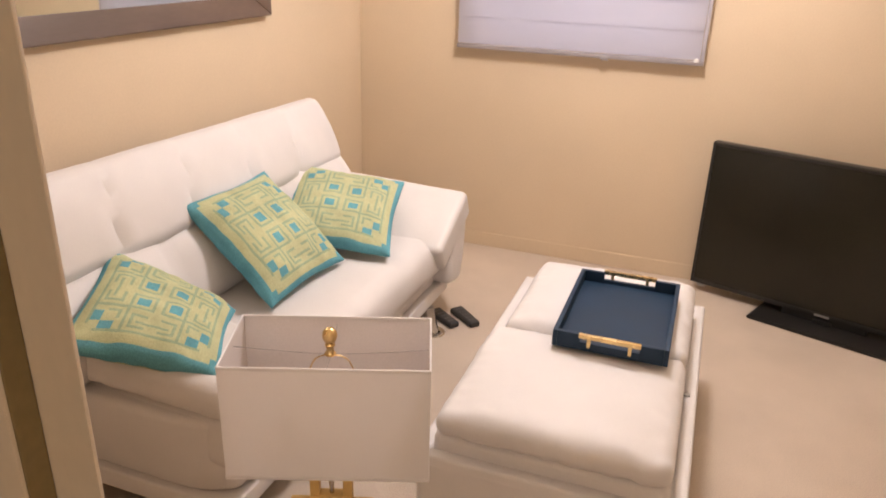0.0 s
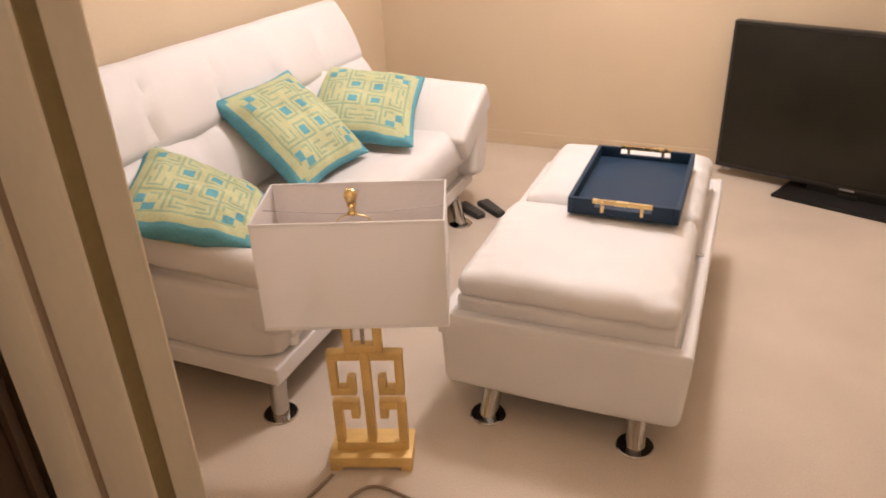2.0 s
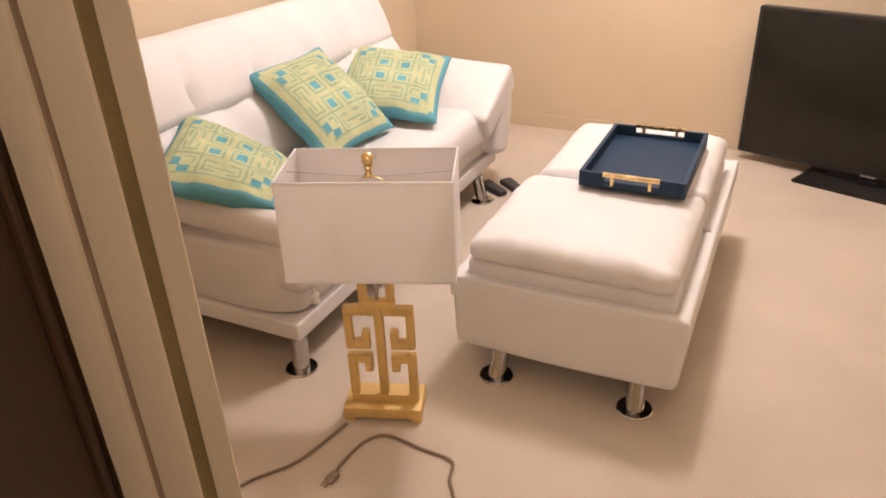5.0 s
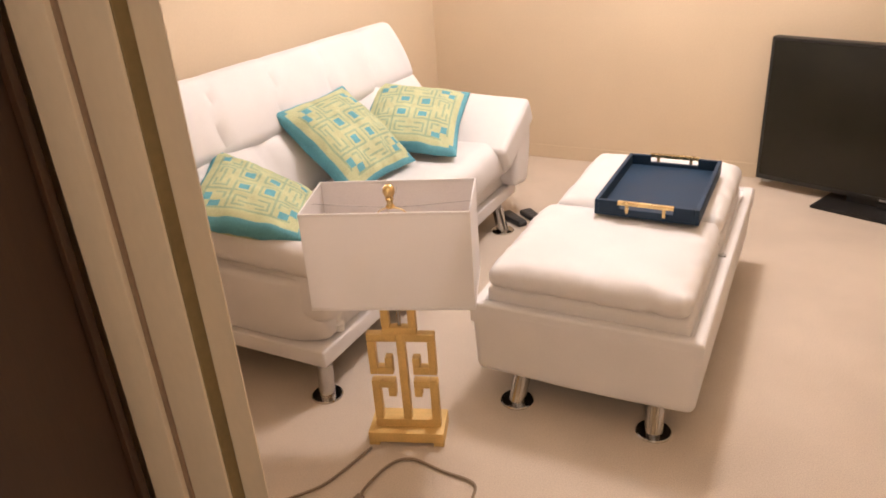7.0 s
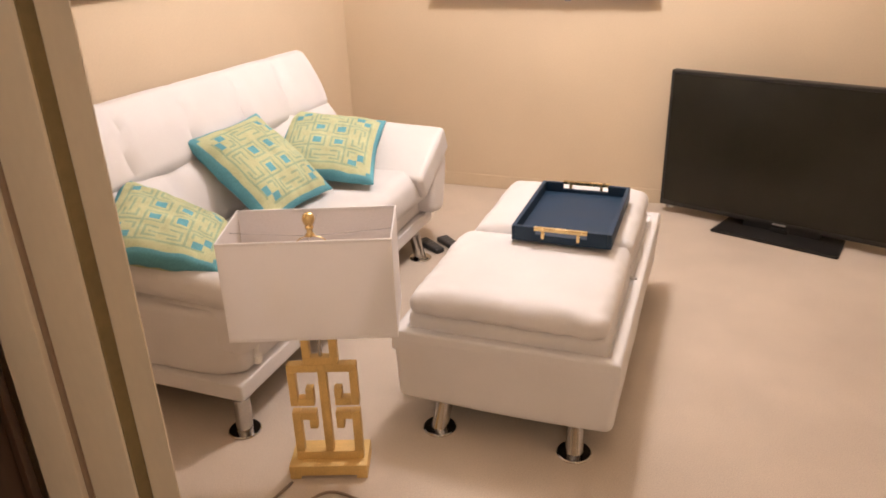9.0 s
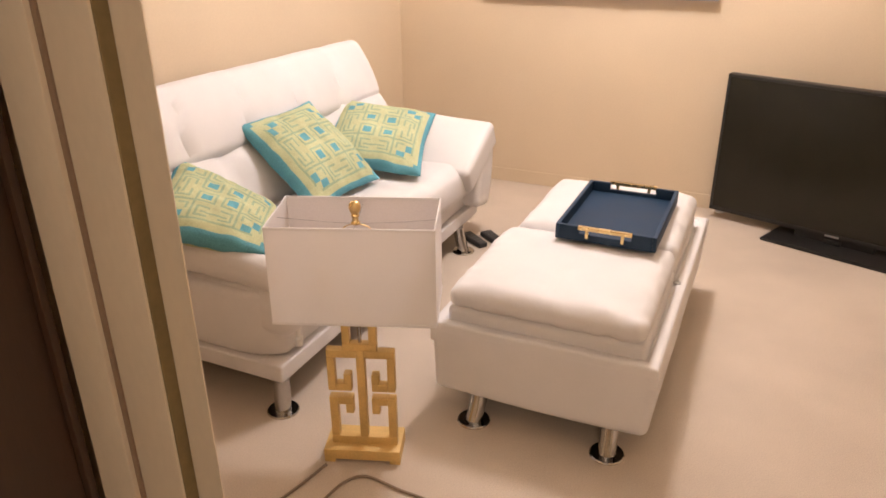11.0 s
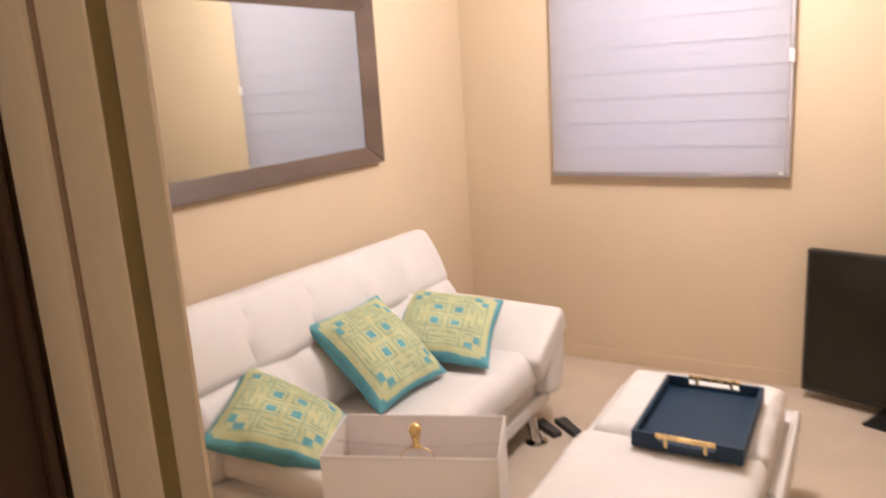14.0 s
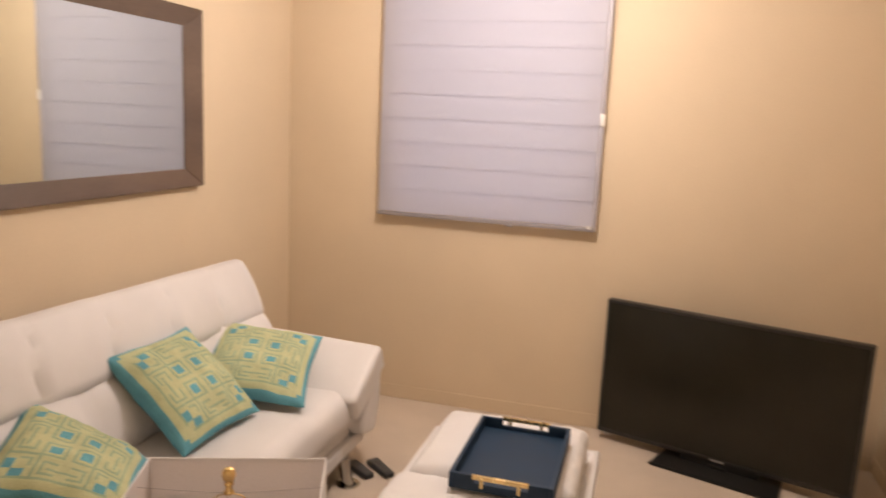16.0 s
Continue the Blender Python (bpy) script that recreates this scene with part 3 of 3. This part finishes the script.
for s in (-1, 1):
    part("long_side", box(min(s * TW, s * (TW - 0.012)), max(s * TW, s * (TW - 0.012)), -TL, TL, 0.0, TH, 0.002), NAVY, tray)
    y0, y1 = sorted((s * TL, s * (TL - 0.012)))
    e = box(-TW + 0.012, -0.075, y0, y1, 0.0, TH, 0.002)
    box(0.075, TW - 0.012, y0, y1, 0.0, TH, 0.002, bm=e)
    box(-0.076, 0.076, y0, y1, 0.0, 0.024, 0.002, bm=e)
    part("end_side", e, NAVY, tray)
    yc = s * (TL + 0.002)
    h = box(-0.078, 0.078, yc - 0.006, yc + 0.006, TH - 0.008, TH + 0.004, 0.002)
    box(-0.056, -0.047, yc - 0.005, yc + 0.005, 0.014, TH - 0.007, 0.001, bm=h)
    box(0.047, 0.056, yc - 0.005, yc + 0.005, 0.014, TH - 0.007, 0.001, bm=h)
    part("handle", h, BRASS, tray, "brass bar handle")

# ---- table lamp standing on the floor ----
tl = thing("table_lamp", (-0.290, 0.572, 0), 20, "gold Greek-key table lamp with white rectangular shade, standing on carpet", "lamp")
foot = box(-0.1, 0.1, -0.053, 0.053, 0.010, 0.041, 0.003)
for s in (-1, 1):
    x0, x1 = sorted((s * 0.1, s * 0.072))
    box(x0, x1, -0.053, 0.053, 0, 0.011, 0.002, bm=foot)
part("base", foot, GOLDPAINT, tl)
KX, KY, D = 0.004, -0.012, 0.012
part("foot_bar", box(KX - 0.086, KX + 0.086, KY - D, KY + D, 0.0405, 0.064, 0.002), GOLDPAINT, tl)
part("post", box(KX - 0.0105, KX + 0.0105, KY - D, KY + D, 0.0645, 0.326, 0.002), GOLDPAINT, tl)
for s in (-1, 1):
    def bar(x0, x1, z0, z1, bm=None):
        a, b = sorted((KX + s * x0, KX + s * x1))
        return box(a, b, KY - D, KY + D, z0, z1, 0.002, bm=bm)
    up = bar(0.0108, 0.086, 0.305, 0.326)
    bar(0.067, 0.086, 0.206, 0.3048, up)
    bar(0.026, 0.0668, 0.206, 0.227, up)
    bar(0.026, 0.045, 0.2272, 0.256, up)
    part("upper_key", up, GOLDPAINT, tl)
    lo = bar(0.065, 0.086, 0.0645, 0.186)
    bar(0.024, 0.0648, 0.164, 0.186, lo)
    bar(0.024, 0.044, 0.137, 0.1638, lo)
    part("lower_key", lo, GOLDPAINT, tl)
    part("neck_bar", bar(0.024, 0.043, 0.346, 0.440), GOLDPAINT, tl)
part("neck_foot", box(KX - 0.043, KX + 0.043, KY - D, KY + D, 0.3262, 0.3458, 0.002), GOLDPAINT, tl)
part("neck_cap", box(KX - 0.043, KX + 0.043, KY - D, KY + D, 0.4402, 0.456, 0.002), GOLDPAINT, tl)
part("rod", moved(lathe([(0.005, 0.346), (0.005, 0.4400), (0.004, 0.4401)], 14), pose(KX, KY, 0)), CHROME, tl)
part("socket", moved(lathe([(0.010, 0.456), (0.016, 0.460), (0.016, 0.50), (0.012, 0.515), (0.004, 0.516)], 18), pose(KX, KY, 0)), BRASS, tl, "brass bulb socket")
# shade: four cloth walls with a rolled rim
SW, SD, Z0, Z1 = 0.194, 0.103, 0.432, 0.674
SHADE_AT = pose(0.005, 0.028, 0, 0, 0, 1.4)
sb = bmesh.new()
rings = []
for k, (w, d, z) in enumerate(((SW + 0.001, SD + 0.001, Z0), (SW, SD, Z1), (SW - 0.003, SD - 0.003, Z1), (SW - 0.002, SD - 0.002, Z0))):
    rings.append([sb.verts.new((x * w, y * d, z)) for x, y in ((-1, -1), (1, -1), (1, 1), (-1, 1))])
for a, b in ((0, 1), (1, 2), (2, 3), (3, 0)):
    for i in range(4):
        f = sb.faces.new((rings[a][i], rings[a][(i + 1) % 4], rings[b][(i + 1) % 4], rings[b][i]))
        f.material_index = 1 if a == 2 else 0
shade_part = part("shade", moved(sb, SHADE_AT), (SHADE, SHADE_IN), tl, "white fabric rectangular shade", smooth=False)
for z in (Z0, Z1):
    trim_bm = None
    w, d = (SW + 0.002, SD + 0.002) if z == Z0 else (SW + 0.001, SD + 0.001)
    for x0, x1, y0, y1 in ((-w, w, -d, -d + 0.004), (-w, w, d - 0.004, d), (-w, -w + 0.004, -d + 0.004, d - 0.004), (w - 0.004, w, -d + 0.004, d - 0.004)):
        trim_bm = box(x0, x1, y0, y1, z - 0.004, z + 0.003, 0.0012, bm=trim_bm)
    part("rim_tape", moved(trim_bm, SHADE_AT), SHADE, shade_part)
sp = tube([(-SW + 0.004, 0, Z1 - 0.014), (0, 0, Z1 - 0.026), (SW - 0.004, 0, Z1 - 0.014)], 0.0006)
tube([(0, -SD + 0.004, Z1 - 0.014), (0, 0, Z1 - 0.026), (0, SD - 0.004, Z1 - 0.014)], 0.0006, bm=sp)
part("spider", moved(sp, SHADE_AT), HEM, shade_part, "thin wire spider")
harp = tube([(-0.016, 0, 0.50), (-0.048, 0, 0.56), (-0.036, 0, 0.63), (0, 0, 0.646), (0.036, 0, 0.63), (0.048, 0, 0.56), (0.016, 0, 0.50)], 0.0014)
part("harp", moved(harp, SHADE_AT), BRASS, tl)
fin = lathe([(0.012, 0.0), (0.013, 0.003), (0.008, 0.010), (0.0085, 0.018), (0.0115, 0.024), (0.0095, 0.029), (0.0135, 0.036), (0.0165, 0.046), (0.0150, 0.056), (0.009, 0.063), (0.001, 0.065)], 24)
part("finial", moved(fin, SHADE_AT @ pose(-0.002, 0, Z1 - 0.027) @ Matrix.Scale(0.9, 4)), BRASS, tl, "polished brass ball finial")

cord_ob = part("power_cord", tube([(-0.352, 0.475, 0.006), (-0.372, 0.375, 0.005), (-0.396, 0.300, 0.005), (-0.465, 0.196, 0.005), (-0.46, 0.07, 0.005), (-0.22, 0.01, 0.005), (0.02, 0.10, 0.005), (0.05, 0.27, 0.005), (0.0, 0.365, 0.005), (-0.028, 0.406, 0.005), (-0.050, 0.462, 0.005), (-0.137, 0.470, 0.005), (-0.234, 0.478, 0.005), (-0.275, 0.436, 0.005), (-0.288, 0.352, 0.005), (-0.284, 0.315, 0.006)], 0.0038), CORD)
tagged(cord_ob, "thin brown lamp cord lying loose on the carpet", "cord")
plug = box(-0.011, 0.011, -0.016, 0.016, 0, 0.014, 0.004, 3)
box(-0.007, -0.005, -0.032, -0.015, 0.005, 0.010, bm=plug)
box(0.005, 0.007, -0.032, -0.015, 0.005, 0.010, bm=plug)
part("plug", moved(plug, pose(-0.282, 0.300, 0.0, 0, 0, -8)), CORD, cord_ob, "two-pin plug")

# ---- television in the corner ----
tv = thing("television", (0.845, 2.549, 0), -17.5, "large black flat-screen television on a low stand on the floor", "television")
TVW, TZ0, TZ1 = 0.532, 0.039, 0.669
part("cabinet", box(-TVW, TVW, -0.012, 0.035, TZ0, TZ1, 0.006), BLACK, tv)
part("rear_bulge", box(-0.34, 0.34, 0.0352, 0.075, TZ0 + 0.05, TZ0 + 0.42, 0.02, 3), BLACK, tv)
bez = None
for b in ((-TVW + 0.002, TVW - 0.002, TZ1 - 0.014, TZ1 - 0.002), (-TVW + 0.002, TVW - 0.002, TZ0 + 0.002, TZ0 + 0.022), (-TVW + 0.002, -TVW + 0.014, TZ0 + 0.022, TZ1 - 0.014), (TVW - 0.014, TVW - 0.002, TZ0 + 0.022, TZ1 - 0.014)):
    bez = box(b[0], b[1], -0.016, -0.0115, b[2], b[3], 0.0015, bm=bez)
part("bezel", bez, BLACK, tv)
part("screen", box(-TVW + 0.014, TVW - 0.014, -0.0145, -0.0118, TZ0 + 0.022, TZ1 - 0.014), SCREEN, tv, "dark glossy switched-off screen", smooth=False)
part("maker_mark", box(-0.016, 0.040, -0.0175, -0.0158, TZ0 + 0.006, TZ0 + 0.014, 0.0005), SILVER, tv, "small silver mark")
pb = bmesh.new()
v8 = [pb.verts.new((x, y, z)) for z in (0.0, 0.014) for x, y in ((-0.243, -0.133), (0.283, -0.143), (0.268, 0.06), (-0.225, 0.06))]
for f in ((0, 3, 2, 1), (4, 5, 6, 7), (0, 1, 5, 4), (1, 2, 6, 5), (2, 3, 7, 6), (3, 0, 4, 7)):
    pb.faces.new([v8[i] for i in f])
bmesh.ops.bevel(pb, geom=list(pb.edges), offset=0.004, segments=2, affect="EDGES")
part("stand_plate", pb, BLACK, tv)
part("foot_pad", moved(lathe([(0.002, 0), (0.022, 0), (0.024, 0.004), (0.022, 0.010), (0.002, 0.011)], 20), pose(-0.485, 0.008, TZ0 - 0.011)), SILVER, tv, "pale foot pad")
part("stand_neck", box(-0.14, 0.18, -0.011, 0.034, 0.0138, TZ0 + 0.02, 0.003), BLACK, tv)
part("sensor", box(-0.015, 0.055, -0.026, -0.0165, 0.0142, 0.034, 0.004), BLACK, tv)


# ---- remote controls on the carpet ----
def remote(place, rz, length, label):
    ob = thing("remote_control", place, rz, label, "remote control", "remote controls on the carpet")
    part("shell", soft((length / 2, 0.025, 0.012), 0.008, (8, 3, 2), lambda p, h: Vector((p.x, p.y * (1 - 0.15 * p.x / h.x), p.z + 0.012))), RUBBER, ob)
    keys = None
    for i in range(5):
        for j in (-1, 0, 1):
            x = -length * 0.32 + i * length * 0.16
            keys = box(x - 0.004, x + 0.004, j * 0.011 - 0.003, j * 0.011 + 0.003, 0.0235, 0.0252, 0.0006, 1, bm=keys)
    tagged(part("buttons", keys, GREYBTN, ob), "rows of small grey buttons")
    return ob


remote((-0.556, 1.968, 0.0), -34.7, 0.15, "black remote control lying beside the sofa leg")
remote((-0.482, 2.012, 0.0), -40.0, 0.155, "narrow black remote control lying on open carpet")
